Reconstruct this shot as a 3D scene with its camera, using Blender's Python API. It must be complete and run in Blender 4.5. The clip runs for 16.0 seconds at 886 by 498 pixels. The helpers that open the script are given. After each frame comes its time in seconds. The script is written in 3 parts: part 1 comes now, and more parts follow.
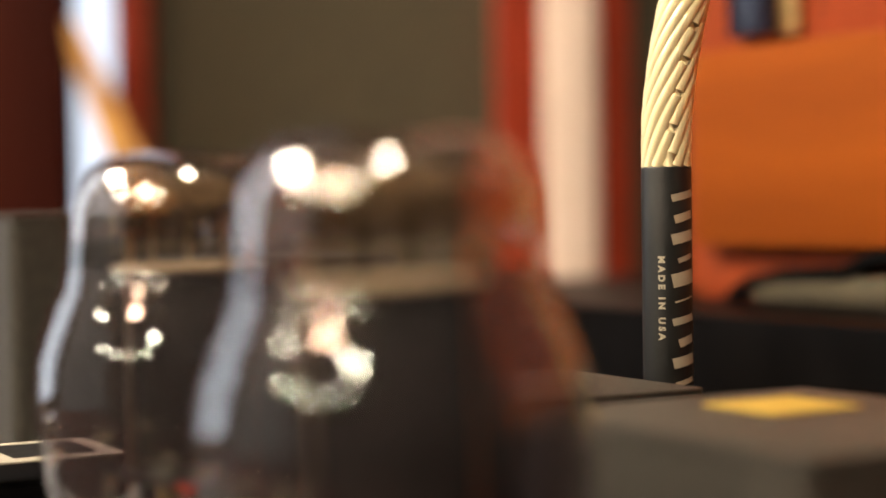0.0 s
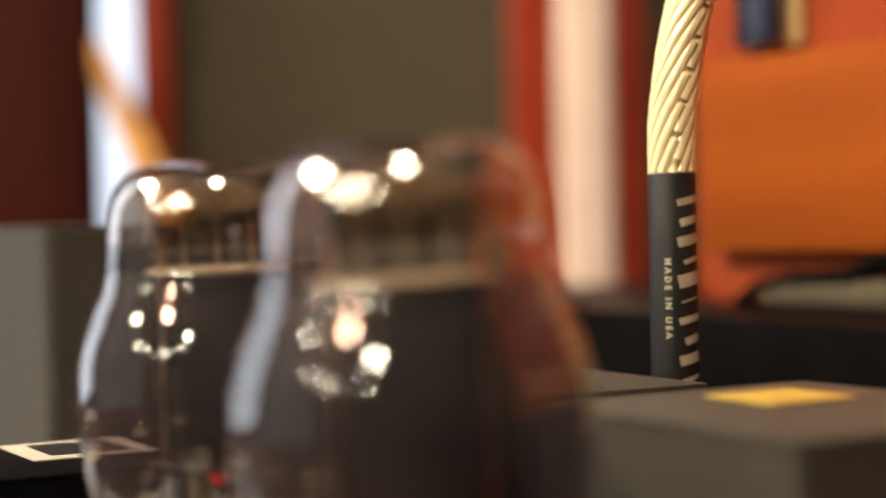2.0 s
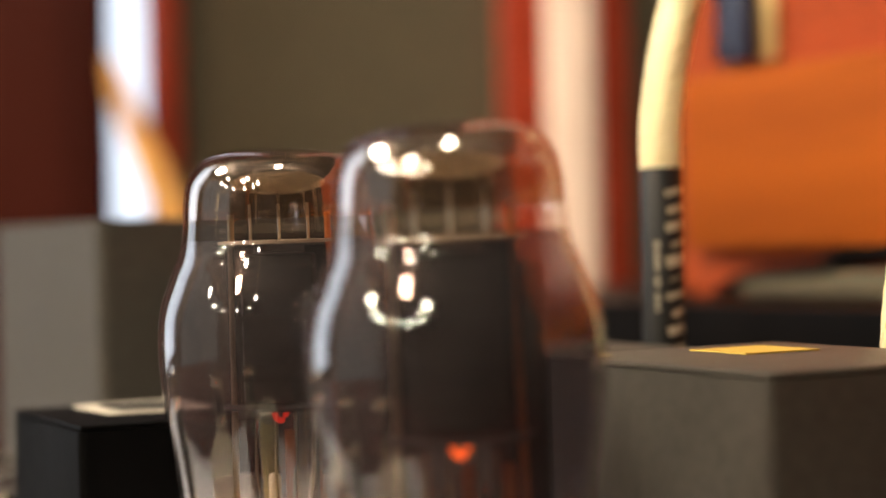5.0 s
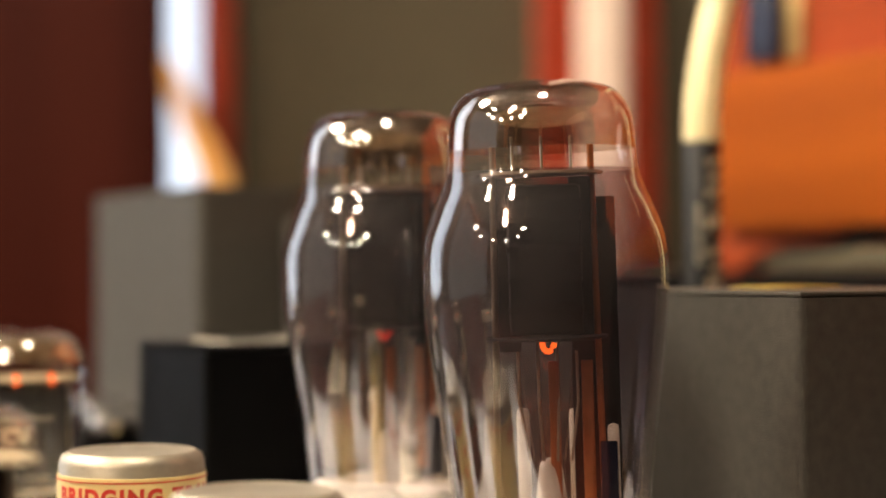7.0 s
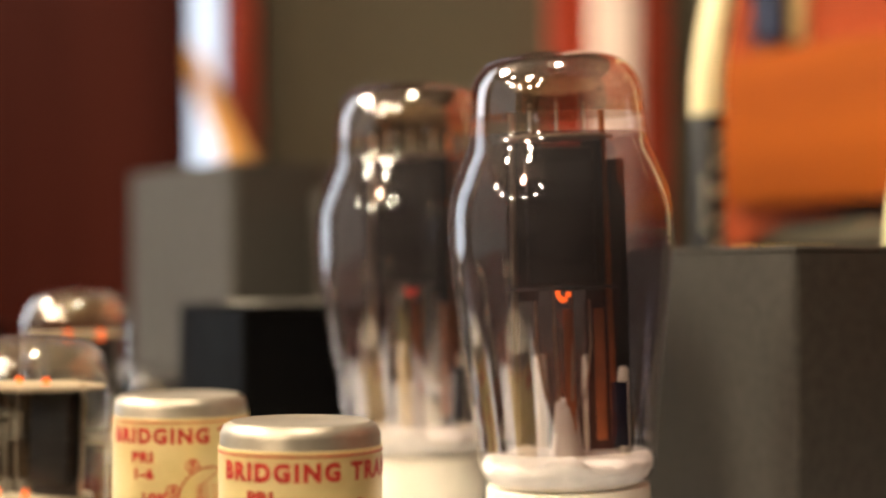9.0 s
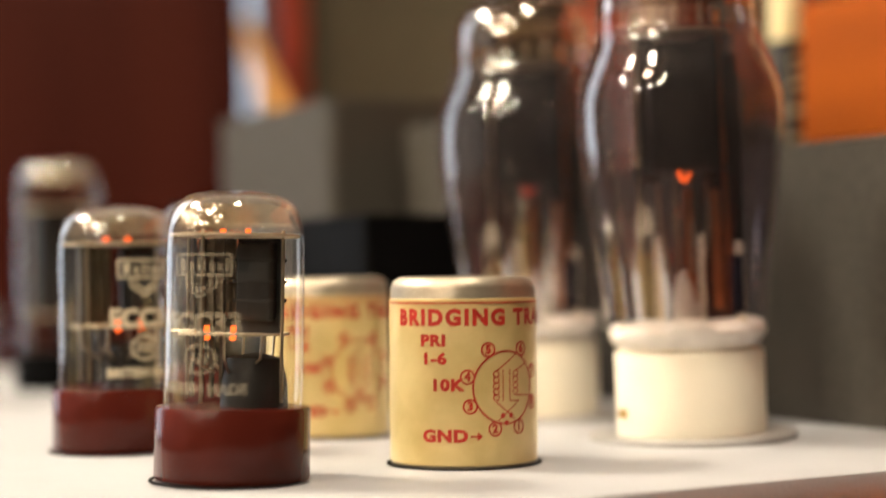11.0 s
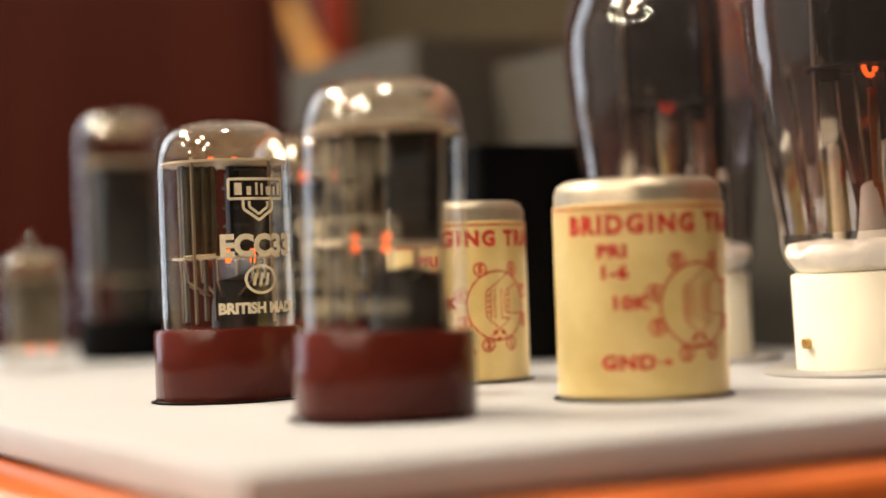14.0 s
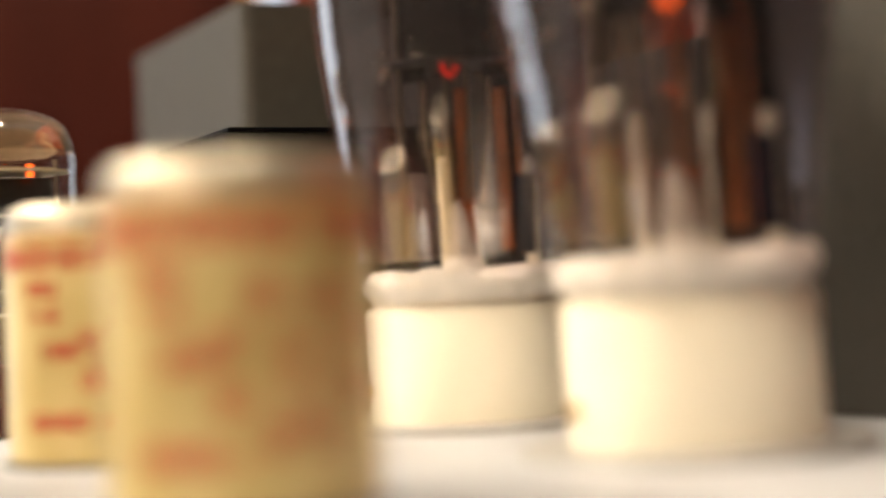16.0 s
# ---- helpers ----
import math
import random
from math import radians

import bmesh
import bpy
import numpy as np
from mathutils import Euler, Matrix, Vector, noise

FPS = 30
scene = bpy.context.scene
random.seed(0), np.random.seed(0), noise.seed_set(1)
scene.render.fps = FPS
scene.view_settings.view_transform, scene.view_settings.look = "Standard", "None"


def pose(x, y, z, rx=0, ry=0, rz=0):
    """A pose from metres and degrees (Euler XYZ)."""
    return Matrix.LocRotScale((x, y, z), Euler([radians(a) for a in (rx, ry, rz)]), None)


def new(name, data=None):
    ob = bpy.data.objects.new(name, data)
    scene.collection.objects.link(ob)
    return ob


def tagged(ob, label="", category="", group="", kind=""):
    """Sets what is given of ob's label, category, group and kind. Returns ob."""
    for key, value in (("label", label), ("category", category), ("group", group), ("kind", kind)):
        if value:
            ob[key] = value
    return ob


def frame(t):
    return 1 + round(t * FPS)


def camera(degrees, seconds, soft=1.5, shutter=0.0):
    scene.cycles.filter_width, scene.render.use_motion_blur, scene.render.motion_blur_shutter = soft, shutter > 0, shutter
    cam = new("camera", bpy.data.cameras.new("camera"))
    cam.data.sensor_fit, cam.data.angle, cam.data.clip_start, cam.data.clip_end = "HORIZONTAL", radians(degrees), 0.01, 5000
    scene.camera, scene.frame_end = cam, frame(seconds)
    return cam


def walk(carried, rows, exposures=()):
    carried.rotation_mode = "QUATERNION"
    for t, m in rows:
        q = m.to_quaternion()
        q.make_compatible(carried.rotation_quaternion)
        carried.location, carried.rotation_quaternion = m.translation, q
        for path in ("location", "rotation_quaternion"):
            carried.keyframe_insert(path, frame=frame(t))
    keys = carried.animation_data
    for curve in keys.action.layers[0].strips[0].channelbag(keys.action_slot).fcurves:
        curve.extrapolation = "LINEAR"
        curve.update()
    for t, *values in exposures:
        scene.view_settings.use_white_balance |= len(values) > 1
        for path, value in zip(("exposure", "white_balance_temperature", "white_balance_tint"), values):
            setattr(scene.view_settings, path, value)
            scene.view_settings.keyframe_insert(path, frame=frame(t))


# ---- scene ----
cam = camera(28.27, 16.0, shutter=0.5)
PATH = [
    (0.00, pose(0.0776, -0.1217, 0.1132, 88.610, 0.833, -29.376)),
    (0.50, pose(0.0767, -0.1220, 0.1147, 88.676, 0.576, -28.896)),
    (1.00, pose(0.0782, -0.1267, 0.1145, 88.753, 1.090, -28.802)),
    (1.50, pose(0.0727, -0.1315, 0.1129, 88.982, 1.246, -28.872)),
    (2.00, pose(0.0696, -0.1376, 0.1116, 89.054, 1.347, -28.752)),
    (2.50, pose(0.0621, -0.1447, 0.1102, 89.351, 1.381, -29.215)),
    (3.00, pose(0.0571, -0.1530, 0.1103, 89.329, 1.356, -28.928)),
    (5.30, pose(0.0257, -0.1916, 0.0988, 89.920, 1.274, -29.464)),
    (5.50, pose(0.0208, -0.1976, 0.0961, 89.988, 1.189, -29.228)),
    (6.00, pose(0.0099, -0.2086, 0.0913, 90.252, 1.066, -29.309)),
    (6.50, pose(-0.0020, -0.2218, 0.0890, 90.344, 0.760, -29.108)),
    (7.00, pose(-0.0167, -0.2352, 0.0843, 90.509, 0.352, -29.067)),
    (7.50, pose(-0.0283, -0.2454, 0.0798, 90.246, 0.207, -28.920)),
    (8.00, pose(-0.0310, -0.2494, 0.0777, 90.477, 0.744, -28.881)),
    (10.30, pose(-0.0690, -0.2789, 0.0613, 90.173, -0.489, -28.699)),
    (10.50, pose(-0.0776, -0.2785, 0.0569, 90.161, -0.210, -29.177)),
    (11.00, pose(-0.0849, -0.2835, 0.0439, 90.706, 0.917, -28.635)),
    (11.50, pose(-0.0960, -0.2859, 0.0371, 90.370, 1.768, -28.670)),
    (12.00, pose(-0.1094, -0.2891, 0.0359, 90.537, 2.160, -28.904)),
    (12.50, pose(-0.1166, -0.2833, 0.0356, 90.448, 2.802, -29.301)),
    (13.00, pose(-0.1102, -0.2702, 0.0307, 90.808, 2.602, -28.955)),
    (13.50, pose(-0.1012, -0.2467, 0.0308, 90.604, 2.435, -28.726)),
    (14.00, pose(-0.0862, -0.2185, 0.0250, 90.919, 2.342, -28.284)),
    (14.50, pose(-0.0645, -0.1870, 0.0284, 91.038, 2.581, -28.077)),
    (15.00, pose(-0.0344, -0.1657, 0.0283, 90.852, 2.276, -26.802)),
    (15.50, pose(0.0087, -0.1461, 0.0293, 90.414, 0.950, -25.941)),
    (15.70, pose(0.0191, -0.1481, 0.0296, 90.587, 1.704, -25.962)),
    (16.00, pose(0.0432, -0.1396, 0.0250, 91.472, 2.664, -24.899)),
]
walk(cam, PATH, exposures=[(0.0, 0.25), (3.0, 0.35), (8.0, 0.5), (10.5, 0.4), (14.5, 0.32), (15.5, 0.35), (16.0, 0.4)])

# ---------------------------------------------------------------- camera lens
cam.data.dof.use_dof = True
cam.data.dof.focus_distance = 0.378
cam.data.dof.aperture_fstop = 6.2

# ---------------------------------------------------------------- world and lamps
world = bpy.data.worlds.new("room_air")
scene.world = world
world.use_nodes = True
world.node_tree.nodes["Background"].inputs[0].default_value = (1.0, 0.82, 0.66, 1)
world.node_tree.nodes["Background"].inputs[1].default_value = 0.03


# ---------------------------------------------------------------- materials
def mat(name, color, rough=0.5, metal=0.0, vary=0.15, scale=60.0, bump=0.0, bump_scale=400.0, coat=0.0, spec=0.5, stretch=(1, 1, 1), dark=None):
    m = bpy.data.materials.new(name)
    m.use_nodes = True
    nt = m.node_tree
    b = nt.nodes["Principled BSDF"]
    b.inputs["Roughness"].default_value = rough
    b.inputs["Metallic"].default_value = metal
    b.inputs["Coat Weight"].default_value = coat
    b.inputs["Specular IOR Level"].default_value = spec
    tc = nt.nodes.new("ShaderNodeTexCoord")
    mp = nt.nodes.new("ShaderNodeMapping")
    mp.inputs["Scale"].default_value = stretch
    nt.links.new(tc.outputs["Object"], mp.inputs["Vector"])
    n1 = nt.nodes.new("ShaderNodeTexNoise")
    n1.inputs["Scale"].default_value = scale
    n1.inputs["Detail"].default_value = 6
    nt.links.new(mp.outputs["Vector"], n1.inputs["Vector"])
    ramp = nt.nodes.new("ShaderNodeValToRGB")
    ramp.color_ramp.elements[0].position, ramp.color_ramp.elements[1].position = 0.3, 0.7
    lo = dark or tuple(c * (1 - vary) for c in color)
    hi = tuple(min(1, c * (1 + vary)) for c in color)
    ramp.color_ramp.elements[0].color = (*lo, 1)
    ramp.color_ramp.elements[1].color = (*hi, 1)
    nt.links.new(n1.outputs["Fac"], ramp.inputs["Fac"])
    nt.links.new(ramp.outputs["Color"], b.inputs["Base Color"])
    n2 = nt.nodes.new("ShaderNodeTexNoise")
    n2.inputs["Scale"].default_value = bump_scale
    n2.inputs["Detail"].default_value = 3
    nt.links.new(mp.outputs["Vector"], n2.inputs["Vector"])
    mr = nt.nodes.new("ShaderNodeMapRange")
    mr.inputs["To Min"].default_value = max(0.02, rough * 0.8)
    mr.inputs["To Max"].default_value = min(1, rough * 1.2)
    nt.links.new(n1.outputs["Fac"], mr.inputs["Value"])
    nt.links.new(mr.outputs["Result"], b.inputs["Roughness"])
    if bump:
        bp = nt.nodes.new("ShaderNodeBump")
        bp.inputs["Strength"].default_value = bump
        bp.inputs["Distance"].default_value = 0.0005
        nt.links.new(n2.outputs["Fac"], bp.inputs["Height"])
        nt.links.new(bp.outputs["Normal"], b.inputs["Normal"])
    return m


def glass_mat(name, tint=(1, 1, 1), gloss=(1, 1, 1), ior=1.5, rough=0.0, extra=0.0):
    """Thin blown glass: one wall that lets light pass and mirrors by Fresnel."""
    m = bpy.data.materials.new(name)
    m.use_nodes = True
    nt = m.node_tree
    nt.nodes.remove(nt.nodes["Principled BSDF"])
    out = nt.nodes["Material Output"]
    tr = nt.nodes.new("ShaderNodeBsdfTransparent")
    tr.inputs["Color"].default_value = (*tint, 1)
    gl = nt.nodes.new("ShaderNodeBsdfGlossy")
    gl.inputs["Roughness"].default_value = rough
    gl.inputs["Color"].default_value = (*gloss, 1)
    fr = nt.nodes.new("ShaderNodeLayerWeight")
    fr.inputs["Blend"].default_value = 0.5
    pw = nt.nodes.new("ShaderNodeMath")
    pw.operation = "POWER"
    pw.inputs[1].default_value = 4.5
    nt.links.new(fr.outputs["Facing"], pw.inputs[0])
    ad = nt.nodes.new("ShaderNodeMath")
    ad.operation = "MULTIPLY_ADD"
    ad.use_clamp = True
    ad.inputs[1].default_value = 0.85
    ad.inputs[2].default_value = ((ior - 1) / (ior + 1)) ** 2 + extra
    nt.links.new(pw.outputs["Value"], ad.inputs[0])
    mx = nt.nodes.new("ShaderNodeMixShader")
    nt.links.new(ad.outputs["Value"], mx.inputs["Fac"])
    nt.links.new(tr.outputs["BSDF"], mx.inputs[1])
    nt.links.new(gl.outputs["BSDF"], mx.inputs[2])
    nt.links.new(mx.outputs["Shader"], out.inputs["Surface"])
    return m


def glow(name, color, strength):
    m = bpy.data.materials.new(name)
    m.use_nodes = True
    nt = m.node_tree
    nt.nodes.remove(nt.nodes["Principled BSDF"])
    e = nt.nodes.new("ShaderNodeEmission")
    e.inputs["Color"].default_value = (*color, 1)
    e.inputs["Strength"].default_value = strength
    nt.links.new(e.outputs["Emission"], nt.nodes["Material Output"].inputs["Surface"])
    return m


PLATE = mat("plate_paint", (0.385, 0.395, 0.42), 0.45, 0, 0.05, 40, 0.25, 900)
CHERRY = mat("cherry_wood", (0.52, 0.13, 0.03), 0.3, 0, 0.3, 30, 0.1, 300, 0.4, stretch=(1, 0.12, 1), dark=(0.30, 0.06, 0.015))
PANEL_WOOD = mat("panel_wood", (0.26, 0.060, 0.006), 0.55, 0, 0.3, 26, 0.08, 300, 0.0, 0.06, stretch=(1, 0.12, 1), dark=(0.17, 0.036, 0.005))
MAHOGANY = mat("mahogany", (0.030, 0.0050, 0.0026), 0.5, 0, 0.3, 16, 0.05, 200, 0.0, 0.06, stretch=(1, 1, 0.08), dark=(0.018, 0.002, 0.001))
RED_LACQUER = mat("red_lacquer", (0.25, 0.030, 0.012), 0.35, 0, 0.15, 20, 0.0, 200, 0.1, 0.2)
# cream of the window trim, also painted as the red post's highlight
CREAM_TRIM_SHEEN = mat("cream_trim_and_highlight", (0.74, 0.58, 0.49), 0.4, 0, 0.06, 15)
OCHRE = mat("ochre_cloth", (0.6, 0.3, 0.08), 0.8, 0, 0.2, 40, 0.3, 900)
FOAM = mat("foam", (0.064, 0.050, 0.027), 0.95, 0, 0.3, 200, 0.6, 900)
LEATHER = mat("red_leather", (0.26, 0.045, 0.012), 0.55, 0, 0.15, 90, 0.5, 700, 0, 0.12)
BOX_GREY = mat("crackle_grey", (0.048, 0.043, 0.035), 0.48, 0.0, 0.2, 300, 0.5, 2600, 0, 0.25)
BLACK_PAINT = mat("black_paint", (0.0025, 0.0024, 0.0026), 0.5, 0, 0.3, 120, 0.15, 1500, 0, 0.035)
BLACK_GLOSS = mat("black_gloss", (0.003, 0.0026, 0.0026), 0.4, 0, 0.3, 60, 0.03, 600, 0, 0.03)
BASE_BROWN = mat("brown_bakelite", (0.070, 0.011, 0.007), 0.2, 0, 0.15, 70, 0.04, 900, 0.0, 0.2)
CERAMIC = mat("ivory_ceramic", (0.88, 0.82, 0.68), 0.32, 0, 0.04, 80, 0.05, 900)
CEMENT = mat("white_cement", (0.90, 0.86, 0.78), 0.8, 0, 0.08, 300, 0.8, 600)
LABEL = mat("cream_label", (0.72, 0.57, 0.27), 0.32, 0.15, 0.10, 60, 0.08, 500, 0.15, dark=(0.58, 0.44, 0.17))
INK = mat("red_ink", (0.48, 0.028, 0.014), 0.5, 0, 0.15, 300)
FAINT = mat("worn_print", (0.62, 0.55, 0.40), 0.6, 0, 0.15, 400)
FAINT.node_tree.nodes["Principled BSDF"].inputs["Alpha"].default_value = 0.3
PRINT = mat("cream_print", (0.62, 0.55, 0.40), 0.6, 0, 0.15, 400)
SILVER_PRINT = mat("silver_print", (0.5, 0.45, 0.34), 0.45, 0.3, 0.1, 400)
TIN = mat("dull_tin", (0.42, 0.37, 0.29), 0.45, 0.8, 0.15, 150, 0.2, 700)
RING_GREY = mat("grey_ring", (0.36, 0.35, 0.34), 0.4, 0.3, 0.08, 120, 0.1, 700)
CHROME = mat("chrome", (0.75, 0.73, 0.70), 0.12, 1.0, 0.05, 100)
BRASS = mat("brass", (0.55, 0.36, 0.12), 0.3, 0.9, 0.15, 150)
GOLD_STICKER = mat("gold_sticker", (0.58, 0.42, 0.08), 0.35, 0.3, 0.15, 200)
PAPER = mat("paper_sticker", (0.42, 0.39, 0.32), 0.6, 0, 0.1, 200)
CABLE = mat("gold_cable", (0.86, 0.74, 0.44), 0.3, 0.2, 0.1, 120, 0.1, 900)
SHRINK = mat("black_shrink", (0.010, 0.010, 0.010), 0.45, 0, 0.2, 120, 0.1, 900, 0, 0.3)
ANODE = mat("black_anode", (0.018, 0.017, 0.016), 0.5, 0.2, 0.3, 150, 0.15, 900)
ANODE_GREY = mat("grey_anode", (0.13, 0.11, 0.08), 0.4, 0.5, 0.3, 150, 0.15, 900)
MICA = mat("mica", (0.55, 0.46, 0.32), 0.4, 0, 0.2, 200)
WIRE = mat("nickel_wire", (0.50, 0.42, 0.30), 0.3, 0.9, 0.1, 200)
COPPER = mat("copper_rod", (0.55, 0.20, 0.08), 0.35, 0.8, 0.15, 200)
NAVY = mat("navy_plastic", (0.012, 0.014, 0.03), 0.25, 0, 0.2, 100)
GILT = mat("gilt_frame", (0.60, 0.42, 0.18), 0.35, 0.6, 0.15, 150)
WALL_PAINT = mat("dark_wall", (0.045, 0.028, 0.02), 0.8, 0, 0.15, 4, 0.2, 60)
CARPET = mat("dark_floor", (0.06, 0.03, 0.02), 0.8, 0, 0.3, 10, 0.3, 100)
CEILING_PAINT = mat("ceiling_paint", (0.05, 0.04, 0.032), 0.8, 0, 0.08, 4)
GLASS = glass_mat("clear_glass", (0.97, 0.97, 0.96), ior=1.55, extra=0.015)
SMOKED = glass_mat("smoked_glass", (0.94, 0.93, 0.94), ior=1.6, extra=0.02)
GETTER = glass_mat("getter_flash", (0.74, 0.67, 0.60), (0.9, 0.82, 0.74), ior=2.0, rough=0.02, extra=0.18)
GETTER_THIN = glass_mat("thin_getter_flash", (0.95, 0.92, 0.88), (0.95, 0.92, 0.88), ior=1.5, rough=0.01, extra=0.09)
CARBON = glass_mat("carbon_film", (0.55, 0.51, 0.51), (0.94, 0.90, 0.88), ior=1.5, rough=0.015, extra=0.05)


def shade_film(m):
    """The film on the bulb: a mirror-like deposit low down, turning to smoky soot with a fine dusty haze higher up."""
    nt = m.node_tree

    def node(kind, **values):
        n = nt.nodes.new(kind)
        for k, v in values.items():
            n.inputs[k.replace("_", " ")].default_value = v
        return n

    tc, sx, nz = node("ShaderNodeTexCoord"), node("ShaderNodeSeparateXYZ"), node("ShaderNodeTexNoise", Scale=55.0, Detail=5.0)
    nt.links.new(tc.outputs["Object"], sx.inputs["Vector"])
    nt.links.new(tc.outputs["Object"], nz.inputs["Vector"])
    soot = node("ShaderNodeMapRange", From_Min=0.040, From_Max=0.062)
    mirror = node("ShaderNodeMapRange", From_Min=0.041, From_Max=0.058, To_Min=0.42, To_Max=0.03)
    for n in (soot, mirror):
        nt.links.new(sx.outputs["Z"], n.inputs["Value"])
    tint = nt.nodes.new("ShaderNodeMix")
    tint.data_type = "RGBA"
    tint.inputs[6].default_value, tint.inputs[7].default_value = (0.86, 0.82, 0.80, 1), (0.52, 0.48, 0.50, 1)
    nt.links.new(soot.outputs["Result"], tint.inputs[0])
    nt.links.new(tint.outputs[2], next(n for n in nt.nodes if n.type == "BSDF_TRANSPARENT").inputs["Color"])
    nt.links.new(mirror.outputs["Result"], next(n for n in nt.nodes if n.type == "MATH" and n.operation == "MULTIPLY_ADD").inputs[2])
    mix = next(n for n in nt.nodes if n.type == "MIX_SHADER")
    dust = nt.nodes.new("ShaderNodeBsdfDiffuse")
    dust.inputs["Color"].default_value = (0.46, 0.42, 0.42, 1)
    amount, share = nt.nodes.new("ShaderNodeMath"), nt.nodes.new("ShaderNodeMath")
    amount.operation = share.operation = "MULTIPLY"
    share.inputs[1].default_value = 0.10
    nt.links.new(nz.outputs["Fac"], share.inputs[0])
    nt.links.new(soot.outputs["Result"], amount.inputs[0])
    nt.links.new(share.outputs["Value"], amount.inputs[1])
    hazy = nt.nodes.new("ShaderNodeMixShader")
    nt.links.new(amount.outputs["Value"], hazy.inputs["Fac"])
    nt.links.new(mix.outputs["Shader"], hazy.inputs[1])
    nt.links.new(dust.outputs["BSDF"], hazy.inputs[2])
    nt.links.new(hazy.outputs["Shader"], nt.nodes["Material Output"].inputs["Surface"])


shade_film(CARBON)
HEAT = glow("heater_glow", (1.0, 0.12, 0.014), 2.4)
HEAT_DIM = glow("dim_heater_glow", (1.0, 0.03, 0.012), 0.6)
BULB = glow("bulb_light", (1.0, 0.86, 0.66), 175.0)
RING_BULB = glow("ring_bulb_light", (1.0, 0.88, 0.66), 135.0)
BULB_WARM = glow("warm_bulb_light", (1.0, 0.60, 0.40), 75.0)
DAYLIGHT = glow("daylight", (0.78, 0.86, 1.0), 1.25)
SKYLIGHT = glow("window_daylight", (0.82, 0.90, 1.0), 2.4)
# weak glow of the added fill panel at the side
SIDE_FILL = glow("side_fill_light", (1.0, 0.93, 0.86), 0.25)


# ---------------------------------------------------------------- mesh helpers
def link(name, bm, material, parent=None, label="", smooth=None):
    me = bpy.data.meshes.new(name)
    bmesh.ops.recalc_face_normals(bm, faces=bm.faces)
    bm.to_mesh(me)
    bm.free()
    me.materials.append(material)
    if smooth is not None:
        me.shade_smooth()
        me.set_sharp_from_angle(angle=radians(smooth))
    ob = new(name, me)
    if parent is not None:
        ob.parent = parent
    if label:
        ob["label"] = label
    return ob


def part(name, bm, material, parent, label="", smooth=40):
    return link(name, bm, material, parent, label, smooth)


def thing(name, m, label, category, group="", kind=""):
    ob = new(name)
    ob.empty_display_size = 0.01
    ob.matrix_basis = m
    return tagged(ob, label, category, group, kind)


def lathe(profile, seg=48, bm=None, cx=0.0, cy=0.0):
    """A body of turning: profile of (radius, height); radius 0 closes it."""
    bm = bm or bmesh.new()
    rings = []
    for r, z in profile:
        if r <= 1e-6:
            rings.append([bm.verts.new((cx, cy, z))])
        else:
            rings.append([bm.verts.new((cx + r * math.cos(2 * math.pi * k / seg), cy + r * math.sin(2 * math.pi * k / seg), z)) for k in range(seg)])
    for a, b in zip(rings, rings[1:]):
        for k in range(seg):
            j = (k + 1) % seg
            if len(a) == 1 and len(b) == 1:
                continue
            if len(a) == 1:
                bm.faces.new((a[0], b[k], b[j]))
            elif len(b) == 1:
                bm.faces.new((a[k], a[j], b[0]))
            else:
                bm.faces.new((a[k], a[j], b[j], b[k]))
    return bm


def box(x0, x1, y0, y1, z0, z1, bevel=0.0, bm=None, seg=2):
    own = bmesh.new()
    bmesh.ops.create_cube(own, size=1, matrix=Matrix.Translation(((x0 + x1) / 2, (y0 + y1) / 2, (z0 + z1) / 2)) @ Matrix.Diagonal((x1 - x0, y1 - y0, z1 - z0, 1)))
    if bevel:
        bmesh.ops.bevel(own, geom=own.edges[:], offset=bevel, segments=seg, affect="EDGES", profile=0.5)
    return merge(bm, own)


def merge(bm, own, m=None):
    if m is not None:
        own.transform(m)
    if bm is None:
        return own
    me = bpy.data.meshes.new("tmp")
    own.to_mesh(me)
    own.free()
    bm.from_mesh(me)
    bpy.data.meshes.remove(me)
    return bm


def tube(points, radius, seg=10, bm=None):
    """A round rod along points."""
    bm = bm or bmesh.new()
    pts = [Vector(p) for p in points]
    rings, ref = [], Vector((0.31, 0.17, 0.93))
    for i, p in enumerate(pts):
        d = (pts[min(i + 1, len(pts) - 1)] - pts[max(i - 1, 0)]).normalized()
        a = d.cross(ref if abs(d.dot(ref)) < 0.95 else Vector((1, 0, 0))).normalized()
        b = d.cross(a)
        rr = radius[i] if isinstance(radius, (list, tuple)) else radius
        rings.append([bm.verts.new(p + rr * (math.cos(2 * math.pi * k / seg) * a + math.sin(2 * math.pi * k / seg) * b)) for k in range(seg)])
    for a, b in zip(rings, rings[1:]):
        for k in range(seg):
            bm.faces.new((a[k], a[(k + 1) % seg], b[(k + 1) % seg], b[k]))
    bm.faces.new(rings[0])
    bm.faces.new(rings[-1])
    return bm


def smooth_profile(keys, n=60):
    """A flowing line through (radius, height) keys."""
    keys = [Vector(k) for k in keys]
    out = []
    for i in range(len(keys) - 1):
        p0, p1, p2, p3 = keys[max(i - 1, 0)], keys[i], keys[i + 1], keys[min(i + 2, len(keys) - 1)]
        steps = max(2, n // (len(keys) - 1))
        for s in range(steps):
            t = s / steps
            q = 0.5 * (2 * p1 + (p2 - p0) * t + (2 * p0 - 5 * p1 + 4 * p2 - p3) * t * t + (3 * p1 - p0 - 3 * p2 + p3) * t ** 3)
            out.append((max(q.x, 0.0), q.y))
    out.append((keys[-1].x, keys[-1].y))
    return out


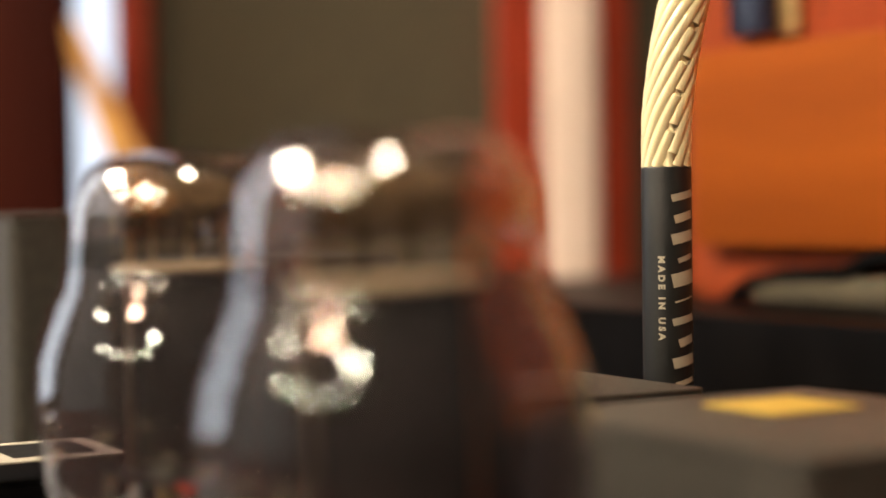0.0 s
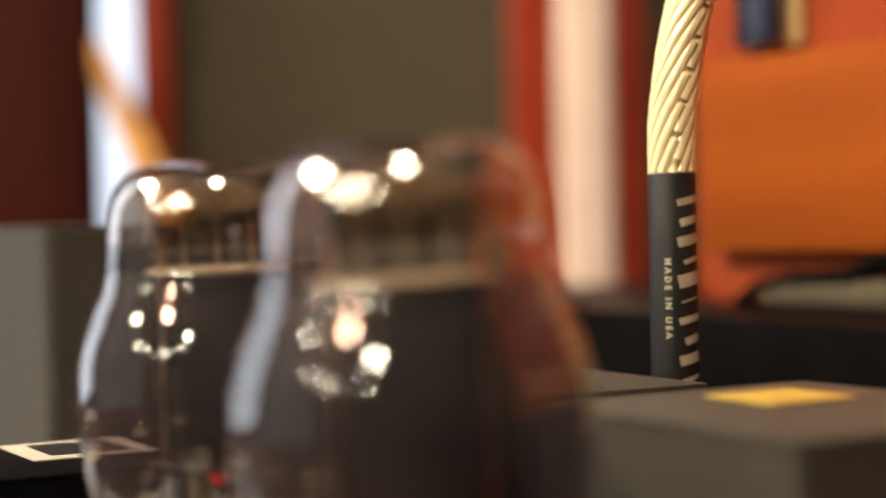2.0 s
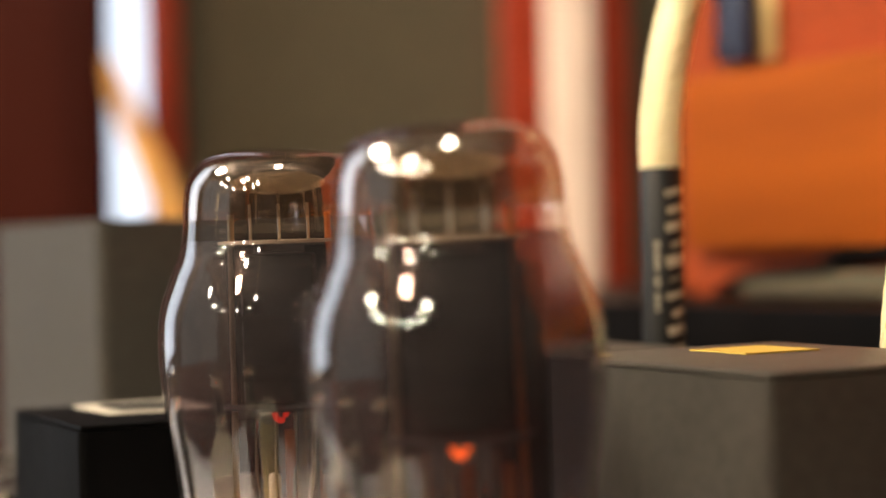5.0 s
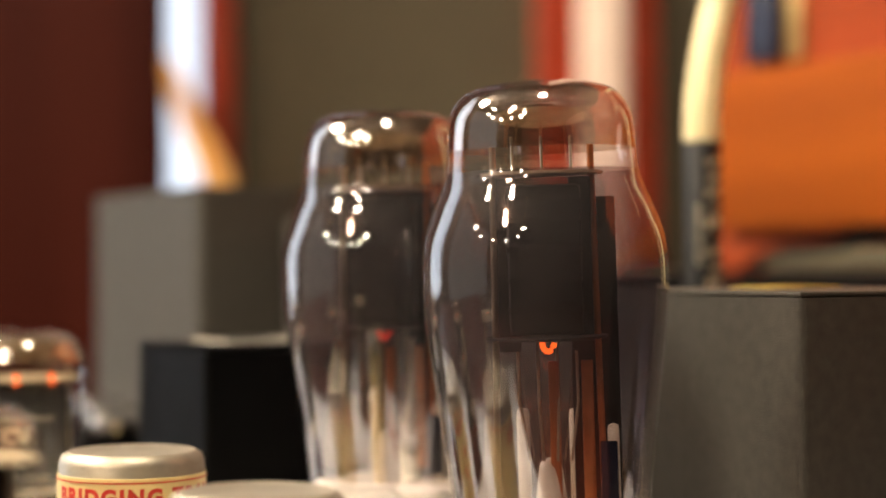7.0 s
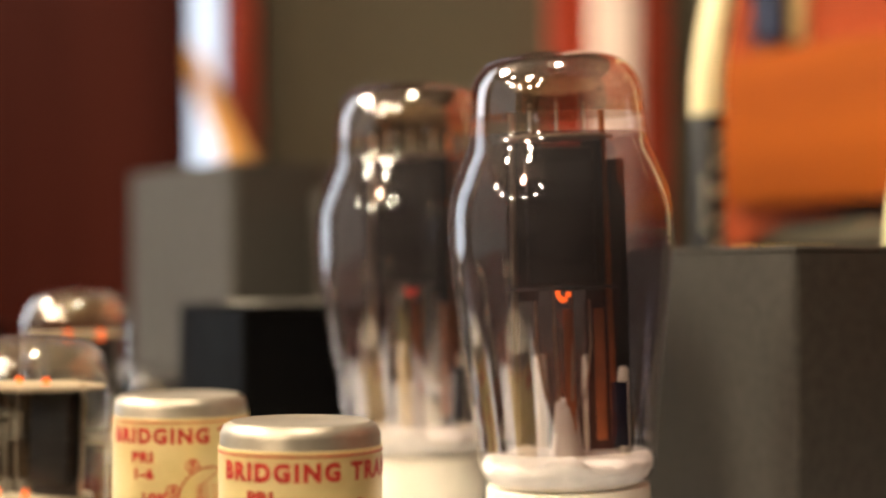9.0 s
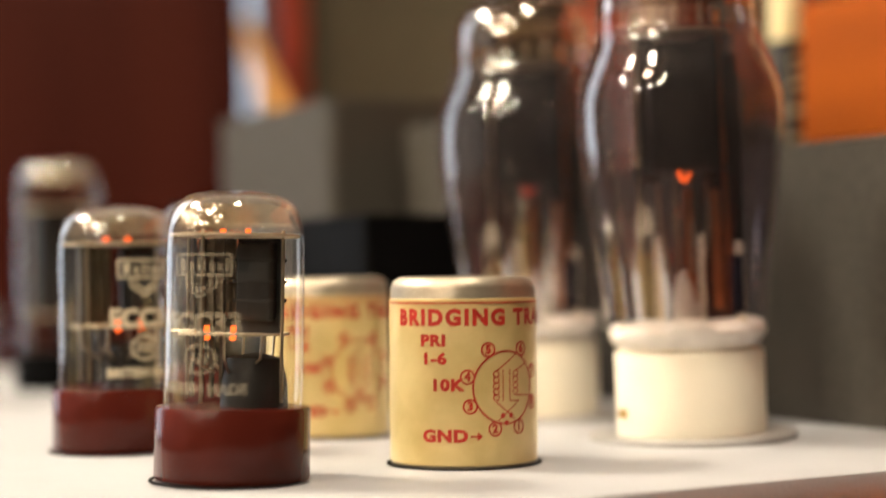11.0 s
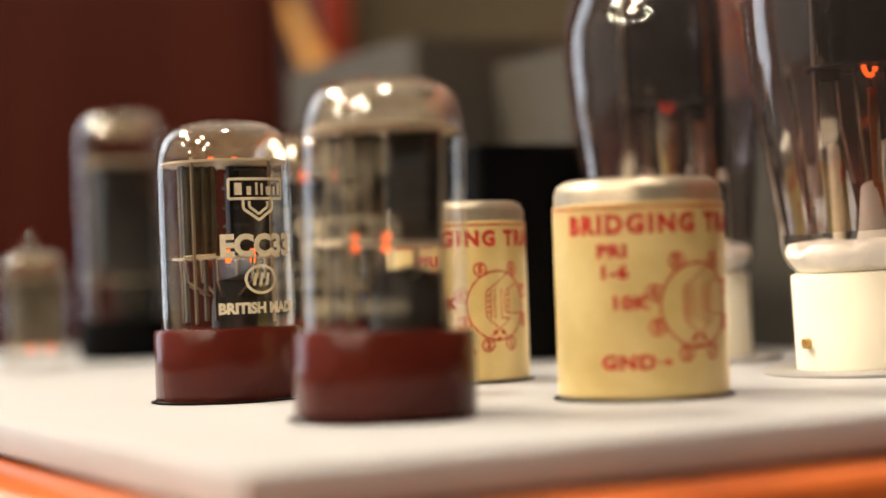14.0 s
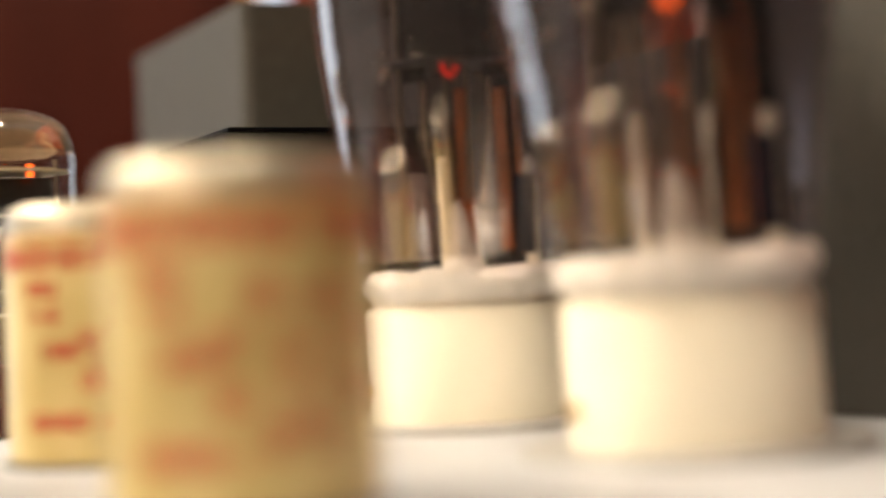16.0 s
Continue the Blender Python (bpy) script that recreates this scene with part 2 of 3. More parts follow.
def text_bm(words, size, spread=1.0):
    """Flat lettering in the built-in font, centred, in the xy plane."""
    cu = bpy.data.curves.new("letters", "FONT")
    cu.body, cu.size, cu.align_x, cu.align_y = words, size, "CENTER", "CENTER"
    cu.space_character = spread
    cu.offset = size * 0.052
    cu.resolution_u = 3
    ob = new("letters", cu)
    dg = bpy.context.evaluated_depsgraph_get()
    me = ob.evaluated_get(dg).to_mesh()
    bm = bmesh.new()
    bm.from_mesh(me)
    bpy.data.objects.remove(ob)
    bpy.data.curves.remove(cu)
    return bm


def wrap(bm, radius, centre, height, m=None):
    """Bends flat print (x along, y up) round an upright cylinder; centre is the angle of x = 0."""
    if m is not None:
        bm.transform(m)
    bmesh.ops.triangulate(bm, faces=bm.faces[:])
    for _ in range(3):
        long = [e for e in bm.edges if abs(e.verts[0].co.x - e.verts[1].co.x) > radius * 0.12]
        if not long:
            break
        bmesh.ops.subdivide_edges(bm, edges=long, cuts=1)
        bmesh.ops.triangulate(bm, faces=bm.faces[:])
    for v in bm.verts:
        a = centre + v.co.x / radius
        v.co = Vector((radius * math.cos(a), radius * math.sin(a), height + v.co.y))
    return bm


def flat_bar(x0, y0, x1, y1, w, bm=None):
    """A flat stroke from one point to another."""
    bm = bm or bmesh.new()
    d = Vector((x1 - x0, y1 - y0)).normalized() * (w / 2)
    n = Vector((-d.y, d.x))
    c = [(x0 + n.x, y0 + n.y), (x0 - n.x, y0 - n.y), (x1 - n.x, y1 - n.y), (x1 + n.x, y1 + n.y)]
    bm.faces.new([bm.verts.new((*p, 0)) for p in c])
    return bm


def flat_ring(cx, cy, rx, ry, w, bm=None, seg=40, a0=0.0, a1=2 * math.pi):
    bm = bm or bmesh.new()
    n = max(4, int(seg * (a1 - a0) / (2 * math.pi)))
    pts = [a0 + (a1 - a0) * k / n for k in range(n + 1)]
    for a, b in zip(pts, pts[1:]):
        q = []
        for t, s in ((a, -1), (b, -1), (b, 1), (a, 1)):
            q.append(bm.verts.new((cx + (rx + s * w / 2) * math.cos(t), cy + (ry + s * w / 2) * math.sin(t), 0)))
        bm.faces.new(q)
    return bm


def place_text(words, size, x, y, turn=0, spread=1.0):
    bm = text_bm(words, size, spread)
    bm.transform(pose(x, y, 0, 0, 0, turn))
    return bm


# ---------------------------------------------------------------- room shell
ROOM = pose(-0.0297, -0.2483, 0, 0, 0, -28.6)  # x along the far wall, y towards it


def slab(name, x0, x1, y0, y1, z0, z1, material, label, category, kind="structure", bevel=0.0):
    ob = link(name, box(x0, x1, y0, y1, z0, z1, bevel), material)
    ob.matrix_basis = ROOM
    return tagged(ob, label, category, kind=kind)


slab("floor", -2.6, 2.6, -4.6, 2.1, -0.78, -0.73, CARPET, "dark brown floor of the listening room", "floor")
slab("ceiling", -2.6, 2.6, -4.6, 2.1, 1.75, 1.80, CEILING_PAINT, "dark brown ceiling with small round lamps", "ceiling")
slab("wall_north", -2.6, 2.6, 2.0, 2.1, -0.73, 1.75, WALL_PAINT, "dark brown rear wall of the room", "wall")
slab("wall_south", -2.6, 2.6, -4.6, -4.5, -0.73, 1.75, WALL_PAINT, "dark brown wall behind the viewer", "wall")
west = bmesh.new()
for y0, y1, z0, z1 in ((-4.5, -1.2, -0.73, 1.75), (1.0, 2.0, -0.73, 1.75), (-1.2, 1.0, -0.73, -0.30), (-1.2, 1.0, 1.60, 1.75)):
    box(-2.6, -2.5, y0, y1, z0, z1, 0, west)
ob = tagged(link("wall_west", west, WALL_PAINT), "dark brown side wall with an opening for the fill panel", "wall", kind="structure")
ob.matrix_basis = ROOM
# unseen panel added to brighten the left sides of the boxes
slab("side_fill_panel", -2.62, -2.605, -1.2, 1.0, -0.30, 1.60, SIDE_FILL, "unseen fill light panel added in the side wall", "window")
slab("wall_east", 2.5, 2.6, -4.5, 2.0, -0.73, 1.75, WALL_PAINT, "dark brown side wall", "wall")

# lamps under the ceiling
def ceiling_lamp(name, x, y, z, r, material, label):
    t = thing(name, ROOM @ pose(x, y, z), label, "ceiling lamp", "lamps under the ceiling")
    bm = bmesh.new()
    bmesh.ops.create_uvsphere(bm, u_segments=24, v_segments=12, radius=r)
    part("bulb", bm, material, t, "glowing round bulb")
    part("socket", lathe([(0, 1.75 - z), (r * 0.5, 1.75 - z), (r * 0.5, 1.74 - z), (0.006, 1.735 - z), (0.006, r * 1.2), (r * 0.5, r * 1.1), (r * 0.5, r * 0.8), (0, r * 0.8)], 16), BRASS, t)
    return t


for lx, ly, lr in ((0.05, 0.05, 0.090), (-1.45, 0.80, 0.185)):
    ceiling_lamp("ceiling_lamp", lx, ly, 1.55, lr, BULB, "large round bright lamp under the ceiling")
for k in range(8):
    a = 2 * math.pi * (k + 0.35) / 8
    ceiling_lamp("ring_lamp", -1.52 + 0.90 * math.sin(a), -0.83 + 0.90 * math.cos(a), 1.15, 0.050, RING_BULB, "small round lamp hung in a ring under the ceiling")
ceiling_lamp("pendant_lamp", -1.50, -1.05, 1.60, 0.12, BULB_WARM, "warm pinkish lamp in the middle of the ring")

# things along the far wall
slab("window_2", -1.75, -0.82, 1.225, 1.235, -0.05, 1.2, SKYLIGHT, "tall bright daylight window beside the panel", "window")
slab("window_trim", -0.825, -0.806, 1.21, 1.25, -0.10, 1.25, CREAM_TRIM_SHEEN, "cream painted window frame upright", "window frame")
slab("mahogany_panel", -0.805, -0.1755, 1.22, 1.25, -0.73, 1.2, MAHOGANY, "dark red mahogany wall panel with upright grain", "panel", "", 0.003)
slab("window_1", -0.60, -0.232, 1.82, 1.83, -0.30, 1.5, DAYLIGHT, "bright daylight window seen through the gap beside the panel", "window")
for x0, x1 in ((-0.1518, -0.1305), (0.0816, 0.1105), (0.1440, 0.1652)):
    slab("red_post", x0, x1, 1.24, 1.28, -0.73, 1.2, RED_LACQUER, "narrow red lacquered upright post", "post", "", 0.004)
# pale strip stands in for the sheen on a glossy red post
slab("post_highlight", 0.1107, 0.1438, 1.23, 1.28, -0.73, 1.2, CREAM_TRIM_SHEEN, "narrow cream strip painted as the highlight on the red post", "post", "", 0.006)
bm = bmesh.new()
for (xa, xb, z) in ((-0.1730, -0.1680, 0.225), (-0.1693, -0.1570, 0.2016), (-0.1490, -0.1285, 0.1445), (-0.128, -0.107, 0.090), (-0.108, -0.086, 0.03)):
    for y in (1.205, 1.218):
        bm.verts.new((xa, y, z)), bm.verts.new((xb, y, z))
bm.verts.ensure_lookup_table()
V = bm.verts
for i in range(4):
    q, n = 4 * i, 4 * i + 4
    for a, b in ((0, 1), (1, 3), (3, 2), (2, 0)):
        bm.faces.new((V[q + a], V[q + b], V[n + b], V[n + a]))
bm.faces.new((V[0], V[2], V[3], V[1])), bm.faces.new((V[16], V[17], V[19], V[18]))
ob = tagged(link("curtain", bm, OCHRE), "ochre cloth draped down beside the red post", "curtain")
ob.matrix_basis = ROOM
table = thing("table", ROOM, "dark red wooden table under the amplifier", "table")
part("tabletop", box(-1.2, 1.2, -0.1, 1.0, -0.10, -0.075, 0.004), MAHOGANY, table)
for lx in (-1.12, 1.12):
    for ly in (-0.02, 0.92):
        part("leg", box(lx - 0.03, lx + 0.03, ly - 0.03, ly + 0.03, -0.73, -0.10, 0.003), MAHOGANY, table)


def foam_panel(name, x0, x1, z0, z1, y):
    """Acoustic foam with rows of soft bumps."""
    bm = bmesh.new()
    step = 0.003
    nx, nz = int((x1 - x0) / step), int((z1 - z0) / step)
    grid = []
    for j in range(nz + 1):
        row = []
        for i in range(nx + 1):
            x, z = x0 + (x1 - x0) * i / nx, z0 + (z1 - z0) * j / nz
            h = 0.0024 * math.sin(x * 2 * math.pi / 0.015) * math.sin(z * 2 * math.pi / 0.015)
            row.append(bm.verts.new((x, y - 0.006 - h, z)))
        grid.append(row)
    for j in range(nz):
        for i in range(nx):
            bm.faces.new((grid[j][i], grid[j][i + 1], grid[j + 1][i + 1], grid[j + 1][i]))
    merge(bm, box(x0, x1, y + 0.001, y + 0.02, z0, z1))
    ob = link(name, bm, FOAM, smooth=180)
    ob.matrix_basis = ROOM
    return tagged(ob, "dark olive acoustic foam panel with rows of bumps", "acoustic foam")


foam_panel("acoustic_foam", -0.1305, 0.0816, -0.1, 0.50, 1.275)
foam_panel("acoustic_foam", 0.1652, 0.44, -0.1, 0.50, 1.275)


# ---------------------------------------------------------------- amplifier chassis
amp = thing("amplifier", pose(0, 0, 0), "tube amplifier chassis with pale grey plate and cherry wood surround", "amplifier")
part("top_plate", box(0, 0.335, 0, 0.56, -0.0062, 0, 0.0005), PLATE, amp, "pale grey painted metal top plate")
part("wood_surround", box(-0.014, 0.349, -0.012, 0.574, -0.068, -0.0074, 0.003, seg=4), CHERRY, amp, "cherry wood surround with rounded edge")
# black sheet paints the shade in the gap below the plate
part("shadow_gap", box(0.003, 0.332, 0.003, 0.557, -0.0074, -0.0062), BLACK_PAINT, amp)
for fx, fy in ((0.03, 0.03), (0.305, 0.03), (0.03, 0.53), (0.305, 0.53)):
    part("foot", lathe([(0, -0.075), (0.012, -0.075), (0.013, -0.068), (0, -0.068)], 24, None, fx, fy), BLACK_PAINT, amp)


# ---------------------------------------------------------------- output valves
GLASS_ST = [(0.0170, 0.0217), (0.0187, 0.0234), (0.0199, 0.0262), (0.0206, 0.033), (0.0217, 0.042), (0.0233, 0.055), (0.0248, 0.067), (0.0254, 0.077), (0.0248, 0.0845),
            (0.0225, 0.0913), (0.0203, 0.0965), (0.0195, 0.101), (0.0193, 0.1058), (0.0182, 0.1108), (0.0148, 0.1146), (0.0080, 0.1163), (0.0, 0.1167)]


def power_valve(m, label, heat):
    t = thing("power_valve", m, label, "vacuum tube", "pair of large output valves")
    part("base", lathe([(0, 0.0005), (0.0178, 0.0005), (0.0183, 0.001), (0.0183, 0.0209), (0.0181, 0.0214), (0.0174, 0.0216), (0.0150, 0.0216), (0, 0.0216)], 64), CERAMIC, t, "ivory ceramic base")
    part("socket_ring", lathe([(0.0187, 0), (0.0255, 0), (0.0255, 0.0012), (0.0250, 0.0016), (0.0187, 0.0016), (0.0187, 0)], 64), RING_GREY, t, "dull grey metal ring round the socket")
    bm = bmesh.new()
    prof = [(0.0155, 0.0217), (0.0166, 0.0220), (0.0178, 0.0234), (0.0186, 0.0248), (0.0191, 0.0260), (0.0184, 0.0272), (0.0150, 0.0276), (0.0100, 0.0272), (0, 0.0270)]
    lathe(prof, 64, bm)
    for v in bm.verts:
        if v.co.z > 0.0252:
            a = math.atan2(v.co.y, v.co.x)
            v.co.z += 0.0007 * math.sin(3 * a + 0.8) + 0.0006 * math.sin(7 * a) + 0.0004 * math.sin(17 * a + 1.3)
        k = 1 + 0.006 * noise.noise(v.co * 700)
        v.co.x, v.co.y = v.co.x * k, v.co.y * k
    part("cement_ring", bm, CEMENT, t, "uneven white cement filling the foot of the glass", 180)
    g = part("glass_envelope", lathe(smooth_profile(GLASS_ST, 84), 72), SMOKED, t, "shouldered clear glass bulb", 180)
    film = [(r - 0.0005, z) for r, z in smooth_profile(GLASS_ST, 84) if 0.0295 < z < 0.0985]
    part("carbon_film", lathe(film, 64), CARBON, g, "smoky carbon film inside the bulb", 180)
    top = [(r - 0.0004, z - 0.0003) for r, z in smooth_profile(GLASS_ST, 84) if z > 0.1025]
    top[-1] = (0, top[-1][1])
    part("getter", lathe(top, 64), GETTER, g, "silvery brown getter film inside the dome", 180)
    pin = tube([(-0.0164, -0.0070, 0.0072), (-0.0180, -0.0077, 0.0072)], 0.0011, 12)
    part("bayonet_pin", pin, BRASS, t, "small brass locating pin")
    # electrodes
    bm = box(-0.0075, 0.0075, -0.0052, 0.0052, 0.0655, 0.0955, 0.0010)
    for zz in (0.070, 0.076, 0.082, 0.088, 0.0925):
        box(-0.0078, 0.0078, -0.0055, 0.0055, zz, zz + 0.0010, 0, bm)
    for s in (-1, 1):
        box(s * 0.0075 - 0.0022, s * 0.0075 + 0.0022, -0.0008, 0.0008, 0.062, 0.097, 0, bm)
    part("anode", bm, ANODE, t, "black ribbed anode plates")
    for zz in (0.0645, 0.0975):
        part("mica_spacer", lathe([(0, zz), (0.0125, zz), (0.0125, zz + 0.0006), (0, zz + 0.0006)], 32), MICA if zz > 0.08 else ANODE, t)
    for s in (-1, 1):
        part("support_rod", tube([(s * 0.0110, 0, 0.030), (s * 0.0105, 0, 0.064), (s * 0.0100, 0, 0.1035)], 0.0007, 8), COPPER if s > 0 else WIRE, t)
    part("stem", lathe(smooth_profile([(0.0042, 0.0265), (0.0032, 0.031), (0.0026, 0.036), (0.0020, 0.0395), (0.0, 0.0405)], 30), 24), CEMENT, t, "white pinched glass stem")
    # white posts modelled in place of neighbouring parts mirrored in the bulb
    for px, py, h, rr in ((0.0060, 0.0110, 0.020, 0.0014), (-0.0050, 0.0130, 0.020, 0.0014), (0.0128, -0.0030, 0.018, 0.0012)):
        part("reflection_post", lathe([(0, 0.028), (rr, 0.028), (rr, 0.028 + h), (rr * 0.8, 0.029 + h), (0, 0.0294 + h)], 18, None, px, py), CERAMIC, t)
    # copper strips give the orange wood edge reflected in the glass
    mirror_strip = box(0.0000, 0.0022, -0.0022, -0.0016, 0.031, 0.060, 0.0002)
    part("reflection_strip", mirror_strip, COPPER, t, "copper coloured strip for the reflection of the wood edge")
    mirror_strip = box(0.0068, 0.0092, -0.0010, -0.0004, 0.031, 0.060, 0.0002)
    part("reflection_strip", mirror_strip, COPPER, t)
    part("shield_plate", box(0.0052, 0.0150, 0.0030, 0.0036, 0.028, 0.0930, 0.0002), ANODE, t, "dark shield plate")
    part("shield_plate", box(0.0100, 0.0135, -0.0050, -0.0044, 0.030, 0.0440, 0.0002), NAVY, t, "dark navy strip")
    for k in range(4):
        x = -0.006 + 0.004 * k
        part("lead_wire", tube([(x * 0.7, -0.003, 0.040), (x, -0.002, 0.052), (x, 0.001, 0.066)], 0.00035, 6), WIRE, t)
    loop = [(0.0013 * math.sin(a), -0.0060, 0.0646 - 0.0024 * math.cos(a)) for a in (-1.5, -1.1, -0.7, -0.3, 0.1, 0.5, 0.9, 1.3)]
    part("filament", tube(loop, 0.0006, 8), heat, t, "glowing filament end")
    for k in range(3):
        part("getter_wire", tube([(-0.006 + 0.006 * k, 0, 0.0975), (-0.006 + 0.006 * k, 0, 0.1055)], 0.0003, 6), WIRE, t)
    return t


BIG = Matrix.Diagonal((1.044, 1.044, 1.06, 1))
power_valve(pose(0.1878, 0.0836, 0, 0.0, -1.65, 0) @ pose(0, 0, 0, 0, 0, -30) @ BIG, "large shouldered output valve, ivory base, filament glowing orange", HEAT)
power_valve(pose(0.1888, 0.1622, 0, 0.2, -0.9, 0) @ pose(0, 0, 0, 0, 0, -34) @ BIG, "large shouldered output valve, ivory base, dim red filament", HEAT_DIM)


# ---------------------------------------------------------------- driver valves
def driver_valve(m, turn, label, ink):
    t = thing("driver_valve", m, label, "vacuum tube", "pair of small driver valves")
    part("base", lathe([(0, 0.0004), (0.0160, 0.0004), (0.0165, 0.0010), (0.0165, 0.0152), (0.0161, 0.0159), (0.0148, 0.0160), (0, 0.0160)], 64), BASE_BROWN, t, "red-brown bakelite base")
    # black ring painted as the thin shadow round the base
    part("foot_shadow", lathe([(0.0168, 0.0001), (0.0176, 0.0001), (0.0176, 0.0004), (0.0168, 0.0004), (0.0168, 0.0001)], 48), BLACK_PAINT, t)
    prof = smooth_profile([(0.0146, 0.0155), (0.0148, 0.022), (0.0148, 0.035), (0.0148, 0.048), (0.0145, 0.0535), (0.0132, 0.0578), (0.0105, 0.0603), (0.0060, 0.0614), (0.0, 0.0617)], 64)
    g = part("glass_envelope", lathe(prof, 64), GLASS, t, "clear straight glass bulb", 180)
    top = [(r - 0.0003, z - 0.0003) for r, z in prof if z > 0.0545]
    top[-1] = (0, top[-1][1])
    part("getter", lathe(top, 48), GETTER_THIN, g, "thin silvery getter film in the dome", 180)
    R = pose(0, 0, 0, 0, 0, turn)
    for s in (-1, 1):
        bm = box(s * 0.0060 - 0.0042, s * 0.0060 + 0.0042, -0.0036, 0.0036, 0.034, 0.0508, 0.0012)
        box(s * 0.0060 - 0.0050, s * 0.0060 + 0.0050, -0.0006, 0.0006, 0.031, 0.0515, 0, bm)
        for zz in (0.038, 0.042, 0.0465):
            box(s * 0.0060 - 0.0044, s * 0.0060 + 0.0044, -0.0038, 0.0038, zz, zz + 0.0007, 0, bm)
        if s < 0:
            bm.transform(Matrix.Translation((0, 0.0022, 0)) @ Matrix.Diagonal((0.9, 0.45, 1, 1)))
            for k in range(4):
                box(-0.0105 + 0.0024 * k, -0.0097 + 0.0024 * k, -0.0004, 0.0004, 0.0175, 0.0515, 0, bm)
        bm.transform(R)
        part("anode", bm, ANODE if s > 0 else ANODE_GREY, t, "dark blackened anode" if s > 0 else "grey metal anode")
    for zz in (0.0310, 0.0518):
        bm = lathe([(0, zz), (0.0118 if zz < 0.04 else 0.0138, zz), (0.0118 if zz < 0.04 else 0.0138, zz + 0.0005), (0, zz + 0.0005)], 32)
        part("mica_spacer", bm, MICA, t)
    bm = lathe([(0.0072, 0.0160), (0.0070, 0.021), (0.0058, 0.0262), (0.0, 0.0275)], 24)
    bm.transform(R @ Matrix.Translation((0.0045, 0.001, 0)))
    part("stem", bm, ANODE, t, "dark pressed glass stem")
    for k in range(8):
        a = 2 * math.pi * k / 8 + 0.2
        x, y = 0.0105 * math.cos(a), 0.0105 * math.sin(a)
        part("lead_wire", tube([(x * 0.45, y * 0.45, 0.0230), (x * 0.95, y * 0.95, 0.0262), (x, y, 0.0312)], 0.0003, 6), WIRE, t)
    for k in range(4):
        a = math.pi * k / 2 + 0.6
        part("support_rod", tube([(0.0120 * math.cos(a), 0.0120 * math.sin(a), 0.017), (0.0120 * math.cos(a), 0.0120 * math.sin(a), 0.053)], 0.0004, 6), WIRE, t)
    for s in (-1, 1):
        bm = tube([(s * 0.0030, -0.0062, 0.0300), (s * 0.0032, -0.0062, 0.0330)], 0.0006, 8)
        bm.transform(R)
        part("heater", bm, HEAT, t, "orange glowing heater end")
        bm = tube([(s * 0.0030, 0, 0.0523), (s * 0.0030, 0, 0.0535)], 0.0006, 8)
        bm.transform(R)
        part("heater", bm, HEAT, t)
    bm = tube([(-0.0125, -0.004, 0.0315), (-0.006, -0.006, 0.0318)], 0.0004, 6)
    bm.transform(R)
    part("cross_wire", bm, WIRE, t)
    # print on the glass
    c, r = radians(turn - 90), 0.01492
    part("type_print", wrap(place_text("ECC33", 0.0062, 0, 0, 0, 1.0), r, c, 0.0333), ink, g, "cream printed type letters")
    part("origin_print", wrap(place_text("BRITISH MADE", 0.0031, 0.0002, 0), r, c, 0.0200), ink, g, "cream printed words")
    bm = flat_ring(0, 0, 0.0036, 0.0029, 0.0006)
    for k in (-1, 0, 1):
        flat_bar(k * 0.0015 - 0.0003, -0.0013, k * 0.0015 + 0.0003, 0.0013, 0.0007, bm)
    part("oval_mark", wrap(bm, r, c, 0.0262), ink, g, "cream oval mark")
    bm = bmesh.new()
    for p, q in (((-0.0067, 0.0022), (0.0067, 0.0022)), ((-0.0067, -0.0020), (0.0067, -0.0020)), ((-0.0067, -0.0020), (-0.0067, 0.0022)), ((0.0067, -0.0020), (0.0067, 0.0022)),
                 ((-0.0036, -0.0020), (-0.0036, -0.0042)), ((0.0036, -0.0020), (0.0036, -0.0042)), ((-0.0036, -0.0042), (0, -0.0066)), ((0.0036, -0.0042), (0, -0.0066)),
                 ((-0.0022, -0.0026), (-0.0022, -0.0038)), ((0.0022, -0.0026), (0.0022, -0.0038)), ((-0.0022, -0.0038), (0, -0.0053)), ((0.0022, -0.0038), (0, -0.0053))):
        flat_bar(*p, *q, 0.0006, bm)
    for x, w, h in ((-0.0046, 0.0016, 0.0026), (-0.0022, 0.0010, 0.0018), (-0.0004, 0.0006, 0.0026), (0.0009, 0.0006, 0.0024), (0.0026, 0.0012, 0.0018), (0.0042, 0.0007, 0.0018), (0.0057, 0.0009, 0.0026)):
        flat_bar(x, -0.0012, x, -0.0012 + h, w, bm)
    part("shield_mark", wrap(bm, r, c, 0.0455), ink, g, "cream shield mark with lettering shapes")
    return t


driver_valve(pose(0.0544, 0.0666, 0, 0, 1.8, 0), -50, "clear driver valve on red-brown base, worn print turned aside", FAINT)
driver_valve(pose(0.0560, 0.1463, 0, 0, 0, 0), 8, "clear driver valve on red-brown base, cream printed mark facing", PRINT)


